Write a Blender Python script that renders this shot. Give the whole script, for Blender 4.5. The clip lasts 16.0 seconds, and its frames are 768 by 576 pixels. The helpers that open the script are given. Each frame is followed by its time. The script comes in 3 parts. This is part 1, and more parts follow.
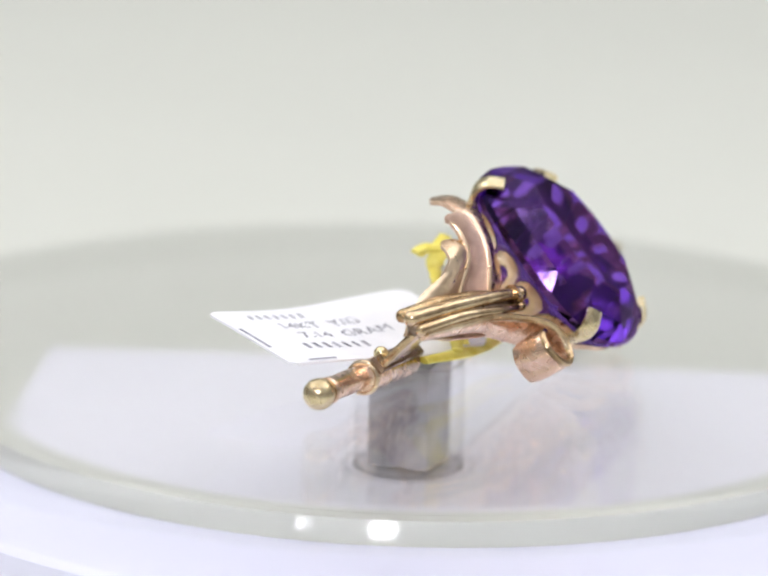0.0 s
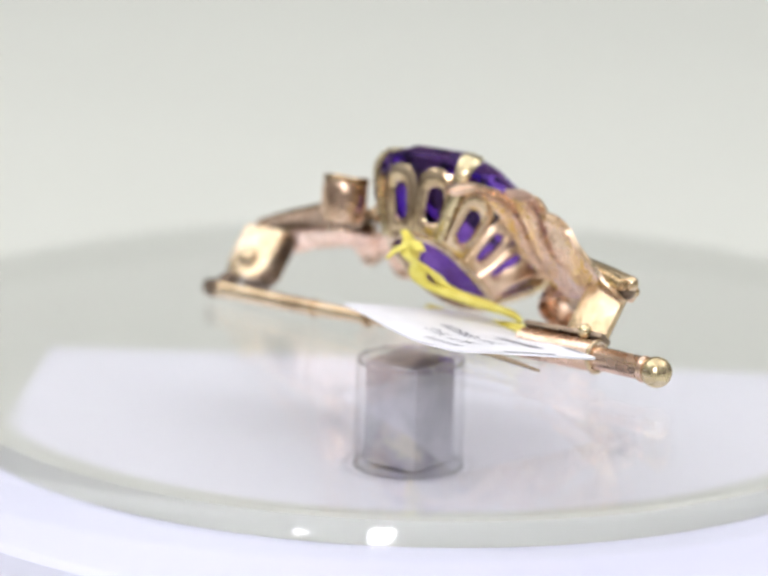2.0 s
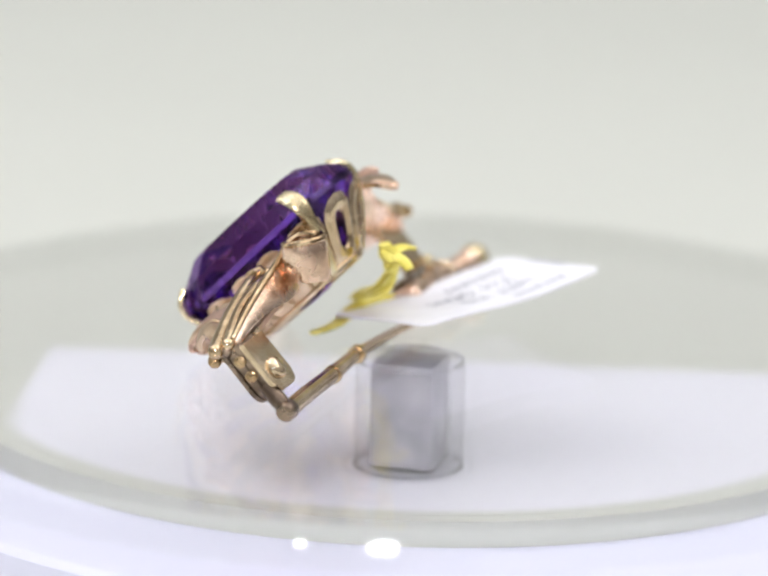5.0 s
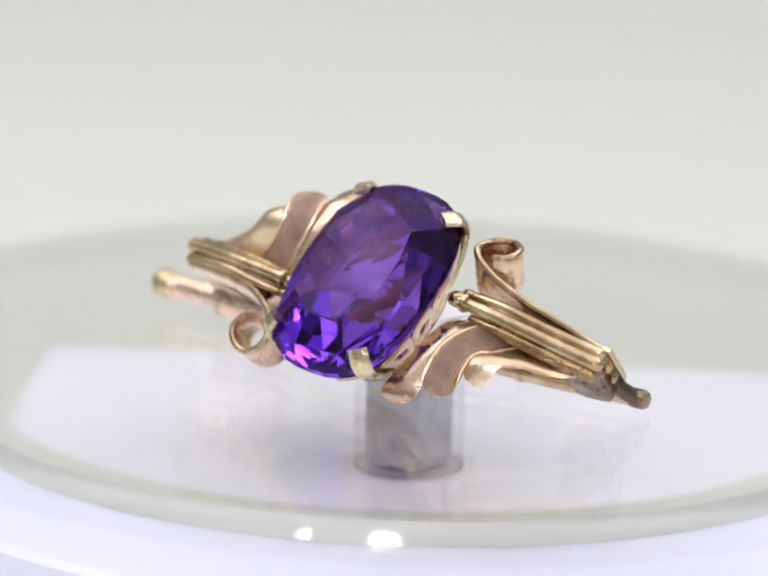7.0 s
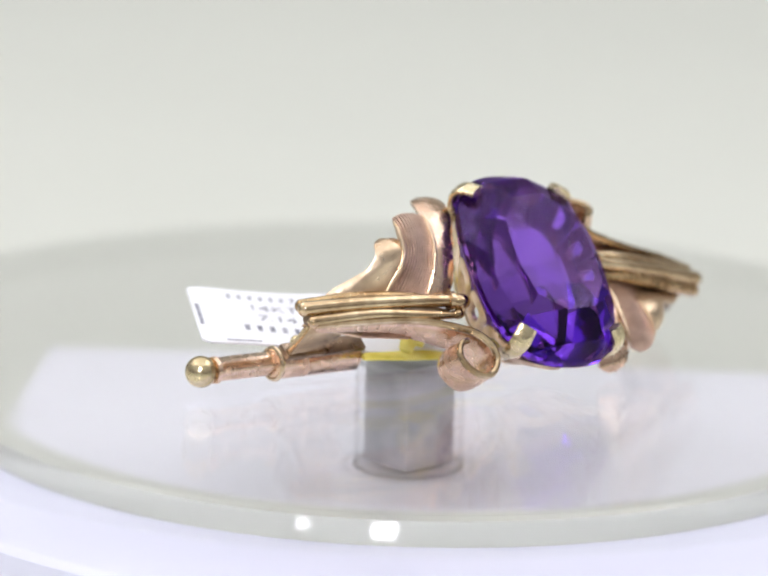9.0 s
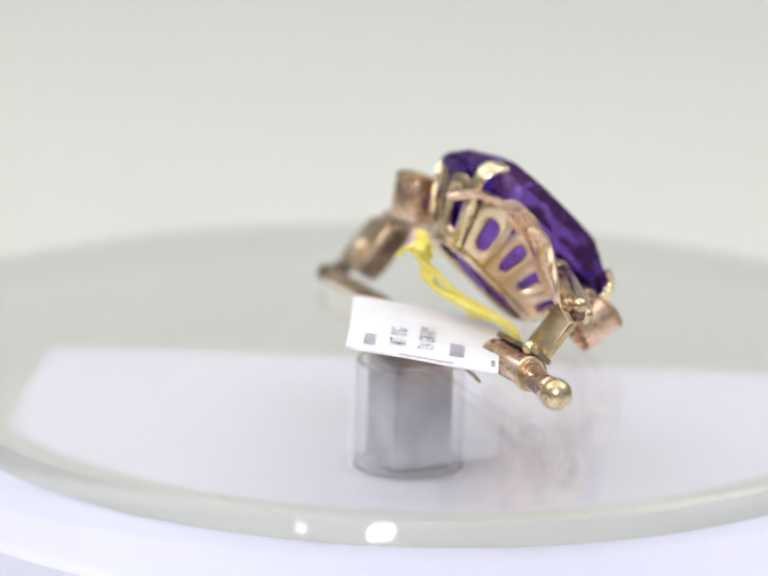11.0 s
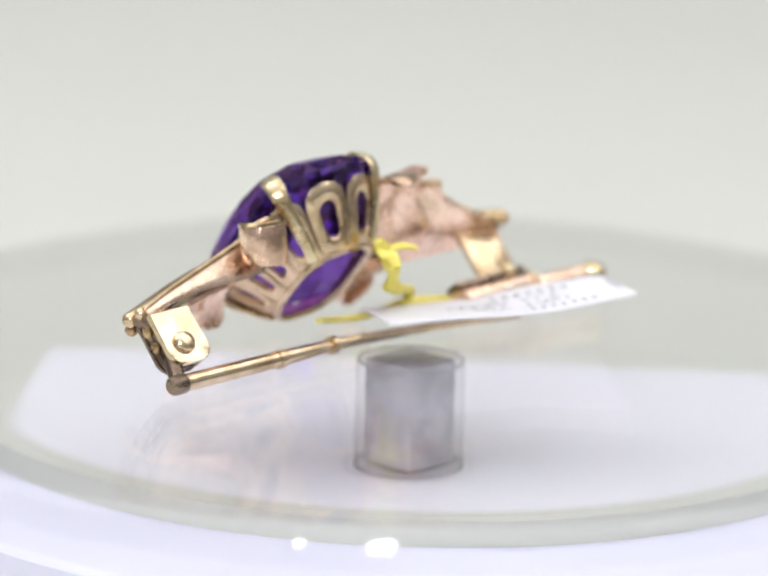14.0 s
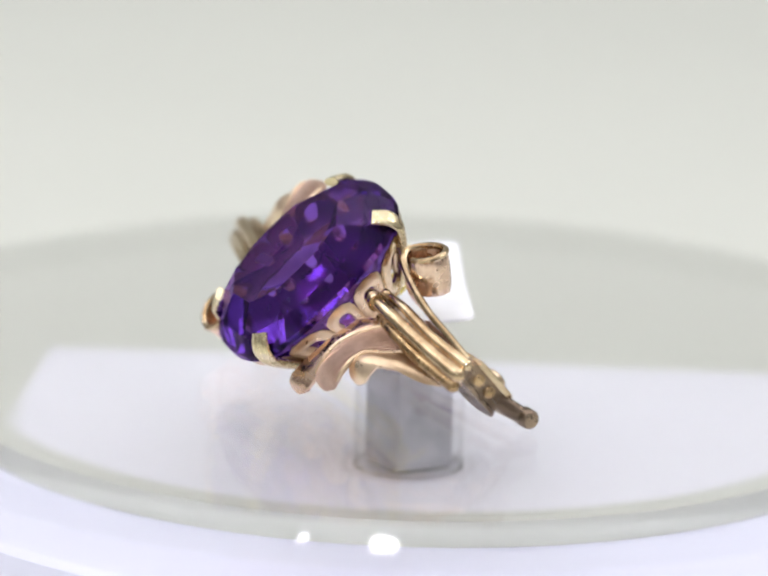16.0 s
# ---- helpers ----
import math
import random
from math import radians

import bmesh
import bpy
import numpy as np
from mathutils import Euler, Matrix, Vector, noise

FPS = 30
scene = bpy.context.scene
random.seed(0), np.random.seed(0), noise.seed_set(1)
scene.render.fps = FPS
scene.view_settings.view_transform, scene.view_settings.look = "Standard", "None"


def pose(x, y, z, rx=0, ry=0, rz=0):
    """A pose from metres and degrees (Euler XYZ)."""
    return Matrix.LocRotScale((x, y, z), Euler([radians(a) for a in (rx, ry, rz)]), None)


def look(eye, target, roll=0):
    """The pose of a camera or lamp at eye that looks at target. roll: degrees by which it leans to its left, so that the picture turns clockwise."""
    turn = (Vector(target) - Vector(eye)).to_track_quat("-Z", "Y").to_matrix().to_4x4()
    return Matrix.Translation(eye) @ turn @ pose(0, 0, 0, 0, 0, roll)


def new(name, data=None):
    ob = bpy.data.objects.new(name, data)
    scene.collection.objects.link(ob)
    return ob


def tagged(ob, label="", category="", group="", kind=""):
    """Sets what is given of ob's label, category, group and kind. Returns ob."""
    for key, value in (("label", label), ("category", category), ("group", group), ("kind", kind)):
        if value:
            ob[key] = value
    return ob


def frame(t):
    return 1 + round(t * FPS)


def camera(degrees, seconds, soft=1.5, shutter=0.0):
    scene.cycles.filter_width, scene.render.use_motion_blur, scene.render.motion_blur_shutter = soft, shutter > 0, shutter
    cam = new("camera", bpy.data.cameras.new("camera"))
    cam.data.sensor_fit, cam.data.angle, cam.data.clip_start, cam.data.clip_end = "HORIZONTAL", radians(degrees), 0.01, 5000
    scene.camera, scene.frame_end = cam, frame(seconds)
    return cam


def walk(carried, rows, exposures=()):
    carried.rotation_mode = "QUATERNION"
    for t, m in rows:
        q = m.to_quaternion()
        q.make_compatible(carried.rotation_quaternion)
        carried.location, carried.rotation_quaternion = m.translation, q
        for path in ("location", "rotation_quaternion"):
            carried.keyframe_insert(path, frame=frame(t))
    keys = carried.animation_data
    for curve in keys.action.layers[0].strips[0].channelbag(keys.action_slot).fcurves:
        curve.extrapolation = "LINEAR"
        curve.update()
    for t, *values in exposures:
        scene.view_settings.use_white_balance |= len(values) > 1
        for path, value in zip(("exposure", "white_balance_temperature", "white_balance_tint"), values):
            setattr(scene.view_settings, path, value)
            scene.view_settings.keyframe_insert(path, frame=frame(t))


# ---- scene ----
MM = 0.001
cam = camera(7.476, 16.0, soft=2.1)
cam.data.dof.use_dof = True
cam.data.dof.focus_distance = 0.583
cam.data.dof.aperture_fstop = 19.0
EYE = (-0.00295, -0.5825, 0.16722)
AIM = (-0.00295, -0.5825 + math.cos(0.24951), 0.16722 - math.sin(0.24951))
CAM = look(EYE, AIM, 1.4935)
walk(cam, [(0.0, CAM), (16.0, CAM)], exposures=[(0.0, 0.0), (16.0, 0.0)])

# ---- light ----
world = bpy.data.worlds.new("studio_world")
scene.world = world
world.use_nodes = True
WN = world.node_tree
WN_TC = WN.nodes.new("ShaderNodeTexCoord")
WN_SEP = WN.nodes.new("ShaderNodeSeparateXYZ")
WN_RAMP = WN.nodes.new("ShaderNodeValToRGB")
WN_RAMP.color_ramp.elements[0].position, WN_RAMP.color_ramp.elements[1].position = 0.0, 0.55
WN_RAMP.color_ramp.elements[0].color, WN_RAMP.color_ramp.elements[1].color = (0.32, 0.31, 0.31, 1), (0.95, 0.97, 1.0, 1)
WN.links.new(WN_TC.outputs["Generated"], WN_SEP.inputs[0])
WN.links.new(WN_SEP.outputs[2], WN_RAMP.inputs[0])
WN.links.new(WN_RAMP.outputs[0], WN.nodes["Background"].inputs[0])
WN.nodes["Background"].inputs[1].default_value = 0.58
PANEL_GLOW = 1.5
SIDE_GLOW = 2.1
DOT_GLOW = 15.0
LED_GLOW = 76.0


# ---- materials ----
def material(name):
    m = bpy.data.materials.new(name)
    m.use_nodes = True
    nt = m.node_tree
    return m, nt, nt.nodes["Principled BSDF"]


def noise_node(nt, scale, detail=4.0, coord="Object"):
    tc = nt.nodes.new("ShaderNodeTexCoord")
    n = nt.nodes.new("ShaderNodeTexNoise")
    n.inputs["Scale"].default_value = scale
    n.inputs["Detail"].default_value = detail
    nt.links.new(tc.outputs[coord], n.inputs["Vector"])
    return n


def ramp_between(nt, src, a, b, lo=0.35, hi=0.65):
    r = nt.nodes.new("ShaderNodeValToRGB")
    r.color_ramp.elements[0].position, r.color_ramp.elements[1].position = lo, hi
    r.color_ramp.elements[0].color, r.color_ramp.elements[1].color = (*a, 1), (*b, 1)
    nt.links.new(src, r.inputs[0])
    return r


def bump_from(nt, bsdf, src, strength, distance):
    b = nt.nodes.new("ShaderNodeBump")
    b.inputs["Strength"].default_value = strength
    b.inputs["Distance"].default_value = distance
    nt.links.new(src, b.inputs["Height"])
    nt.links.new(b.outputs[0], bsdf.inputs["Normal"])
    return b


def gold(name, a, b, rough, grain=0.15, tarnish=0.75):
    m, nt, p = material(name)
    n = noise_node(nt, 420, 5)
    r = ramp_between(nt, n.outputs["Fac"], a, b)
    # tarnish in larger patches
    t = noise_node(nt, 130, 6)
    tr = ramp_between(nt, t.outputs["Fac"], (0.55, 0.46, 0.38), (1, 1, 1), 0.36, 0.52)
    mix = nt.nodes.new("ShaderNodeMix")
    mix.data_type, mix.blend_type = "RGBA", "MULTIPLY"
    mix.inputs[0].default_value = tarnish
    nt.links.new(r.outputs[0], mix.inputs[6])
    nt.links.new(tr.outputs[0], mix.inputs[7])
    nt.links.new(mix.outputs[2], p.inputs["Base Color"])
    p.inputs["Metallic"].default_value = 1.0
    f = noise_node(nt, 900, 3)
    q = ramp_between(nt, f.outputs["Fac"], (rough * 0.75,) * 3, (rough * 1.35,) * 3, 0.3, 0.7)
    nt.links.new(q.outputs[0], p.inputs["Roughness"])
    s = noise_node(nt, 1300, 4)
    bump_from(nt, p, s.outputs["Fac"], grain * 1.6, 0.00009)
    return m


def brushed_gold(name, a, b):
    m, nt, p = material(name)
    tc = nt.nodes.new("ShaderNodeTexCoord")
    w = nt.nodes.new("ShaderNodeTexWave")
    w.bands_direction = "X"
    w.inputs["Distortion"].default_value = 2.5
    w.inputs["Detail"].default_value = 2.0
    nt.links.new(tc.outputs["UV"], w.inputs["Vector"])
    w.inputs["Scale"].default_value = 1.15
    n = noise_node(nt, 700, 5)
    r = ramp_between(nt, n.outputs["Fac"], a, b)
    nt.links.new(r.outputs[0], p.inputs["Base Color"])
    p.inputs["Metallic"].default_value = 1.0
    p.inputs["Roughness"].default_value = 0.42
    g = noise_node(nt, 2600, 3)
    add = nt.nodes.new("ShaderNodeMath")
    add.operation = "ADD"
    nt.links.new(w.outputs["Fac"], add.inputs[0])
    nt.links.new(g.outputs["Fac"], add.inputs[1])
    bump_from(nt, p, add.outputs[0], 1.0, 0.00042)
    return m


ROSE = gold("rose_gold", (0.73, 0.51, 0.37), (0.86, 0.65, 0.50), 0.24, 0.15, 0.45)
YELLOW = gold("yellow_gold", (0.62, 0.475, 0.30), (0.77, 0.62, 0.435), 0.2, 0.16, 0.6)
GREEN = gold("green_gold", (0.68, 0.57, 0.34), (0.80, 0.69, 0.46), 0.24)
PALE = gold("pale_gold", (0.72, 0.54, 0.36), (0.86, 0.68, 0.49), 0.33, 0.45)
# Plain rose gold for leaf backs, lightened in colour for light from below.
LIT_ROSE = gold("lit_rose_gold", (0.86, 0.62, 0.47), (0.95, 0.73, 0.58), 0.26, 0.12, 0.25)
BRONZE = gold("worn_gold", (0.50, 0.36, 0.21), (0.74, 0.58, 0.38), 0.2, 0.22, 0.85)
ANTIQUE = gold("antique_gold", (0.38, 0.25, 0.13), (0.58, 0.42, 0.23), 0.26)
# Dark gold of hinge, catch plate and pin head; also the rod gaps' shade.
DARK_GOLD = gold("dark_gold", (0.16, 0.115, 0.085), (0.38, 0.29, 0.21), 0.3, 0.6)
FLORENTINE = brushed_gold("florentine_gold", (0.68, 0.46, 0.35), (0.84, 0.62, 0.50))


def amethyst():
    m, nt, p = material("amethyst")
    nt.nodes.remove(p)
    g = nt.nodes.new("ShaderNodeBsdfGlass")
    g.inputs["IOR"].default_value = 1.7
    g.inputs["Roughness"].default_value = 0.0
    n = noise_node(nt, 90, 2)
    r = ramp_between(nt, n.outputs["Fac"], (0.395, 0.24, 0.645), (0.495, 0.33, 0.75))
    nt.links.new(r.outputs[0], g.inputs["Color"])
    nt.links.new(g.outputs[0], nt.nodes["Material Output"].inputs["Surface"])
    return m


AMETHYST = amethyst()


def acrylic(name, lo, hi):
    m, nt, p = material(name)
    p.inputs["Base Color"].default_value = (0.95, 0.945, 0.97, 1)
    p.inputs["Transmission Weight"].default_value = 1.0
    p.inputs["IOR"].default_value = 1.49
    n = noise_node(nt, 300, 3)
    q = ramp_between(nt, n.outputs["Fac"], (lo,) * 3, (hi,) * 3)
    nt.links.new(q.outputs[0], p.inputs["Roughness"])
    return m


ACRYLIC = acrylic("clear_acrylic", 0.02, 0.08)


def thin_clear(name, tint, face_on, grazing, rough):
    """Thin clear plastic: light goes straight through, and its faces shine, most at a flat angle."""
    m, nt, p = material(name)
    nt.nodes.remove(p)
    clear = nt.nodes.new("ShaderNodeBsdfTransparent")
    clear.inputs[0].default_value = (*tint, 1)
    shine = nt.nodes.new("ShaderNodeBsdfGlossy")
    n = noise_node(nt, 140, 4)
    q = ramp_between(nt, n.outputs["Fac"], (rough * 0.6,) * 3, (rough * 1.6,) * 3)
    nt.links.new(q.outputs[0], shine.inputs["Roughness"])
    facing = nt.nodes.new("ShaderNodeLayerWeight")
    facing.inputs["Blend"].default_value = 0.5
    steep = nt.nodes.new("ShaderNodeMath")
    steep.operation = "POWER"
    steep.inputs[1].default_value = 5.0
    nt.links.new(facing.outputs["Facing"], steep.inputs[0])
    gloss = nt.nodes.new("ShaderNodeMath")
    gloss.operation = "MULTIPLY_ADD"
    gloss.inputs[1].default_value, gloss.inputs[2].default_value = grazing, face_on
    nt.links.new(steep.outputs[0], gloss.inputs[0])
    mix = nt.nodes.new("ShaderNodeMixShader")
    nt.links.new(gloss.outputs[0], mix.inputs[0])
    nt.links.new(clear.outputs[0], mix.inputs[1])
    nt.links.new(shine.outputs[0], mix.inputs[2])
    nt.links.new(mix.outputs[0], nt.nodes["Material Output"].inputs["Surface"])
    return m


CLEAR = thin_clear("clear_plate", (1.0, 1.0, 1.0), 0.02, 0.66, 0.03)
TUBE = thin_clear("clear_tube", (0.97, 0.968, 0.975), 0.05, 0.6, 0.06)


def plain(name, a, b, rough, scale=60, bump=0.0, bump_scale=800):
    m, nt, p = material(name)
    n = noise_node(nt, scale, 5)
    r = ramp_between(nt, n.outputs["Fac"], a, b)
    nt.links.new(r.outputs[0], p.inputs["Base Color"])
    p.inputs["Roughness"].default_value = rough
    if bump:
        s = noise_node(nt, bump_scale, 4)
        bump_from(nt, p, s.outputs["Fac"], bump, 0.00005)
    return m


DISH = plain("off_white_plastic", (0.655, 0.662, 0.598), (0.67, 0.677, 0.612), 0.3, 18, 0.04, 90)
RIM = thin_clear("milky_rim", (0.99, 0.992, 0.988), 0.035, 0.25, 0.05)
BASE = plain("base_plastic", (0.70, 0.70, 0.83), (0.72, 0.72, 0.85), 0.3, 20, 0.04, 200)


def faded_base_top():
    """Pale lavender base top whose border fades into the deck colour, softening its edge."""
    m, nt, p = material("pale_base_top")
    tc = nt.nodes.new("ShaderNodeTexCoord")
    off = nt.nodes.new("ShaderNodeVectorMath")
    off.operation = "SUBTRACT"
    off.inputs[1].default_value = (0.001, 0.0305, 0)
    nt.links.new(tc.outputs["Object"], off.inputs[0])
    ln = nt.nodes.new("ShaderNodeVectorMath")
    ln.operation = "LENGTH"
    nt.links.new(off.outputs[0], ln.inputs[0])
    sep = nt.nodes.new("ShaderNodeSeparateXYZ")
    nt.links.new(tc.outputs["Object"], sep.inputs[0])

    def fade(src, a, b):
        r = nt.nodes.new("ShaderNodeMapRange")
        r.interpolation_type = "SMOOTHSTEP"
        r.inputs[1].default_value, r.inputs[2].default_value = a, b
        nt.links.new(src, r.inputs[0])
        return r.outputs[0]

    def times(a, b):
        k = nt.nodes.new("ShaderNodeMath")
        k.operation = "MULTIPLY"
        nt.links.new(a, k.inputs[0])
        nt.links.new(b, k.inputs[1])
        return k.outputs[0]
    mask = times(times(fade(ln.outputs["Value"], 0.0484, 0.0458), fade(sep.outputs[0], -0.0436, -0.0398)), fade(sep.outputs[1], 0.0452, 0.0418))
    n = noise_node(nt, 30, 5)
    r = ramp_between(nt, n.outputs["Fac"], (0.86, 0.852, 0.92), (0.88, 0.872, 0.94))
    mix = nt.nodes.new("ShaderNodeMix")
    mix.data_type = "RGBA"
    mix.inputs[6].default_value = (0.662, 0.669, 0.605, 1)
    nt.links.new(mask, mix.inputs[0])
    nt.links.new(r.outputs[0], mix.inputs[7])
    nt.links.new(mix.outputs[2], p.inputs["Base Color"])
    p.inputs["Roughness"].default_value = 0.35
    return m


BASE_TOP = faded_base_top()
PLASTIC = plain("lamp_plastic", (0.78, 0.78, 0.78), (0.81, 0.81, 0.81), 0.12, 25)
SWEEP = plain("backdrop_card", (0.69, 0.695, 0.63), (0.705, 0.71, 0.645), 0.7, 6, 0.1, 200)
# Grey for the clear bar in the post: dark refraction put into the colour.
GREY_BAR = plain("greyed_acrylic", (0.36, 0.35, 0.395), (0.56, 0.545, 0.59), 0.07, 260, 0.3)
PAPER = plain("tag_paper", (0.78, 0.78, 0.81), (0.83, 0.83, 0.86), 0.6, 300, 0.15)
INK = plain("ink", (0.13, 0.13, 0.17), (0.40, 0.40, 0.46), 0.6, 900)
STRING = plain("yellow_string", (0.74, 0.63, 0.09), (0.86, 0.78, 0.22), 0.7, 500, 0.4)


def glow(name, color, strength):
    m, nt, p = material(name)
    nt.nodes.remove(p)
    e = nt.nodes.new("ShaderNodeEmission")
    e.inputs[0].default_value = (*color, 1)
    e.inputs[1].default_value = strength
    nt.links.new(e.outputs[0], nt.nodes["Material Output"].inputs["Surface"])
    return m


PANEL = glow("led_panel_glow", (0.98, 0.98, 1.0), PANEL_GLOW)
SIDE = glow("side_panel_glow", (0.97, 0.97, 1.0), SIDE_GLOW)
DOTS = glow("led_dot_glow", (0.96, 0.95, 1.0), DOT_GLOW)
LED = glow("led_lamp_glow", (0.95, 0.94, 1.0), LED_GLOW)


# ---- mesh helpers ----
def part(name, bm, mat, parent=None, label="", smooth=True):
    bmesh.ops.recalc_face_normals(bm, faces=bm.faces)
    me = bpy.data.meshes.new(name)
    bm.to_mesh(me)
    bm.free()
    me.materials.append(mat)
    if smooth:
        for p in me.polygons:
            p.use_smooth = True
        me.set_sharp_from_angle(angle=radians(40))
    ob = new(name, me)
    ob.parent = parent
    if label:
        tagged(ob, label)
    return ob


def curve_points(ctrl, n):
    """Points on a Catmull-Rom curve through ctrl."""
    c = [Vector(p) for p in ctrl]
    c = [c[0] * 2 - c[1]] + c + [c[-1] * 2 - c[-2]]
    out = []
    spans = len(c) - 3
    for i in range(n + 1):
        f = i / n * spans
        k = min(int(f), spans - 1)
        t = f - k
        a, b, d, e = c[k:k + 4]
        out.append(0.5 * (2 * b + (d - a) * t + (2 * a - 5 * b + 4 * d - e) * t * t + (3 * b - a - 3 * d + e) * t ** 3))
    return out


def lerp_list(vals, n):
    return [float(np.interp(i / n, np.linspace(0, 1, len(vals)), vals)) for i in range(n + 1)]


def add_tube(bm, pts, radii, segs=12, flat=1.0, ref=(0, 0, 1), closed=False):
    """Sweeps an ellipse along pts (mm); radii across ref, flat scales along ref."""
    ref = Vector(ref)
    n = len(pts)
    rings = []
    for i, p in enumerate(pts):
        if closed:
            d = pts[(i + 1) % n] - pts[i - 1]
        else:
            d = pts[min(i + 1, n - 1)] - pts[max(i - 1, 0)]
        d.normalize()
        side = d.cross(ref)
        if side.length < 1e-4:
            side = d.cross(Vector((1, 0, 0)))
        side.normalize()
        up = side.cross(d).normalized()
        r = radii[i]
        rings.append([bm.verts.new((p + side * r * math.cos(a) + up * r * flat * math.sin(a)) * MM)
                      for a in (2 * math.pi * k / segs for k in range(segs))])
    m = n if closed else n - 1
    for i in range(m):
        a, b = rings[i], rings[(i + 1) % n]
        for k in range(segs):
            bm.faces.new((a[k], a[(k + 1) % segs], b[(k + 1) % segs], b[k]))
    if not closed:
        bm.faces.new(rings[0][::-1])
        bm.faces.new(rings[-1])
    return rings


def add_ribbon(bm, pts, widths, sides, thick, arch=0.0, across=6):
    """A strip of sheet metal along pts; sides: the direction across it at each point; arch bows it."""
    uv = bm.loops.layers.uv.verify()
    n = len(pts)
    rows = []
    length = 0.0
    for i, p in enumerate(pts):
        d = (pts[min(i + 1, n - 1)] - pts[max(i - 1, 0)]).normalized()
        s = Vector(sides[i])
        s = (s - d * s.dot(d)).normalized()
        nn = d.cross(s).normalized()
        if i:
            length += (p - pts[i - 1]).length
        top, low = [], []
        for k in range(across + 1):
            f = k / across * 2 - 1
            q = p + s * (f * widths[i] / 2) + nn * arch * widths[i] * (1 - f * f)
            e = thick / 2 * (1 - 0.75 * abs(f) ** 4)
            top.append((bm.verts.new((q + nn * e) * MM), f * widths[i] / 2, length))
            low.append((bm.verts.new((q - nn * e) * MM), f * widths[i] / 2, length))
        rows.append(top + low[::-1])
    m = len(rows[0])
    for i in range(n - 1):
        for k in range(m):
            q = (rows[i][k], rows[i][(k + 1) % m], rows[i + 1][(k + 1) % m], rows[i + 1][k])
            f = bm.faces.new([v[0] for v in q])
            for lp, v in zip(f.loops, q):
                lp[uv].uv = (v[1], v[2])
    bm.faces.new([v[0] for v in rows[0]][::-1])
    bm.faces.new([v[0] for v in rows[-1]])


def add_box(bm, x0, x1, y0, y1, z0, z1, bevel=0.15):
    r = bmesh.ops.create_cube(bm, size=1)
    for v in r["verts"]:
        v.co = Vector((x0 + (v.co.x + 0.5) * (x1 - x0), y0 + (v.co.y + 0.5) * (y1 - y0), z0 + (v.co.z + 0.5) * (z1 - z0))) * MM
    edges = list({e for v in r["verts"] for e in v.link_edges})
    if bevel:
        bmesh.ops.bevel(bm, geom=edges, offset=bevel * MM, segments=2, affect="EDGES", profile=0.6)


def add_ball(bm, c, r, segs=20, squash=(1, 1, 1)):
    q = bmesh.ops.create_uvsphere(bm, u_segments=segs, v_segments=segs // 2 + 2, radius=r * MM)
    for v in q["verts"]:
        v.co = Vector((v.co.x * squash[0], v.co.y * squash[1], v.co.z * squash[2])) + Vector(c) * MM


def lathe(bm, profile, segs, cx=0.0, cy=0.0, close=True):
    rings = []
    for r, z in profile:
        rings.append([bm.verts.new(((cx + r * math.cos(2 * math.pi * k / segs)) * MM, (cy + r * math.sin(2 * math.pi * k / segs)) * MM, z * MM)) for k in range(segs)])
    for a, b in zip(rings, rings[1:]):
        for k in range(segs):
            bm.faces.new((a[k], a[(k + 1) % segs], b[(k + 1) % segs], b[k]))
    if close:
        bm.faces.new(rings[0][::-1])
        bm.faces.new(rings[-1])


# ---- setting: studio sweep, light panel ----
def build_sweep():
    bm = bmesh.new()
    prof = [(-800, -11.05)] + [(y, -11.05) for y in (-200, 0, 200, 400, 580)]
    prof += [(580 + 220 * math.sin(a), -11.05 + 220 * (1 - math.cos(a))) for a in np.linspace(0.15, math.pi / 2, 14)]
    prof += [(800, 400), (800, 760)]
    rows = [[bm.verts.new((x * MM, y * MM, z * MM)) for x in np.linspace(-620, 620, 9)] for y, z in prof]
    for a, b in zip(rows, rows[1:]):
        for k in range(8):
            bm.faces.new((a[k], a[k + 1], b[k + 1], b[k]))
    ob = part("backdrop", bm, SWEEP)
    s = ob.modifiers.new("thickness", "SOLIDIFY")
    s.thickness, s.offset = 0.003, -1
    tagged(ob, "seamless pale grey-green backdrop sweep of matt card", "backdrop", kind="structure")


def build_panel():
    root = tagged(new("light_panel"), "white overhead panel light with a slim frame", "studio light")
    root.matrix_basis = pose(0.0, 0.06, 0.32, 0, 0, 0)
    bm = bmesh.new()
    add_box(bm, -92, 92, -290, 290, 4, 16, 2)
    part("housing", bm, PLASTIC, root)
    bm = bmesh.new()
    add_box(bm, -88, 88, -282, 282, 0, 3.9, 0)
    part("diffuser", bm, PANEL, root, "glowing white diffuser sheet")


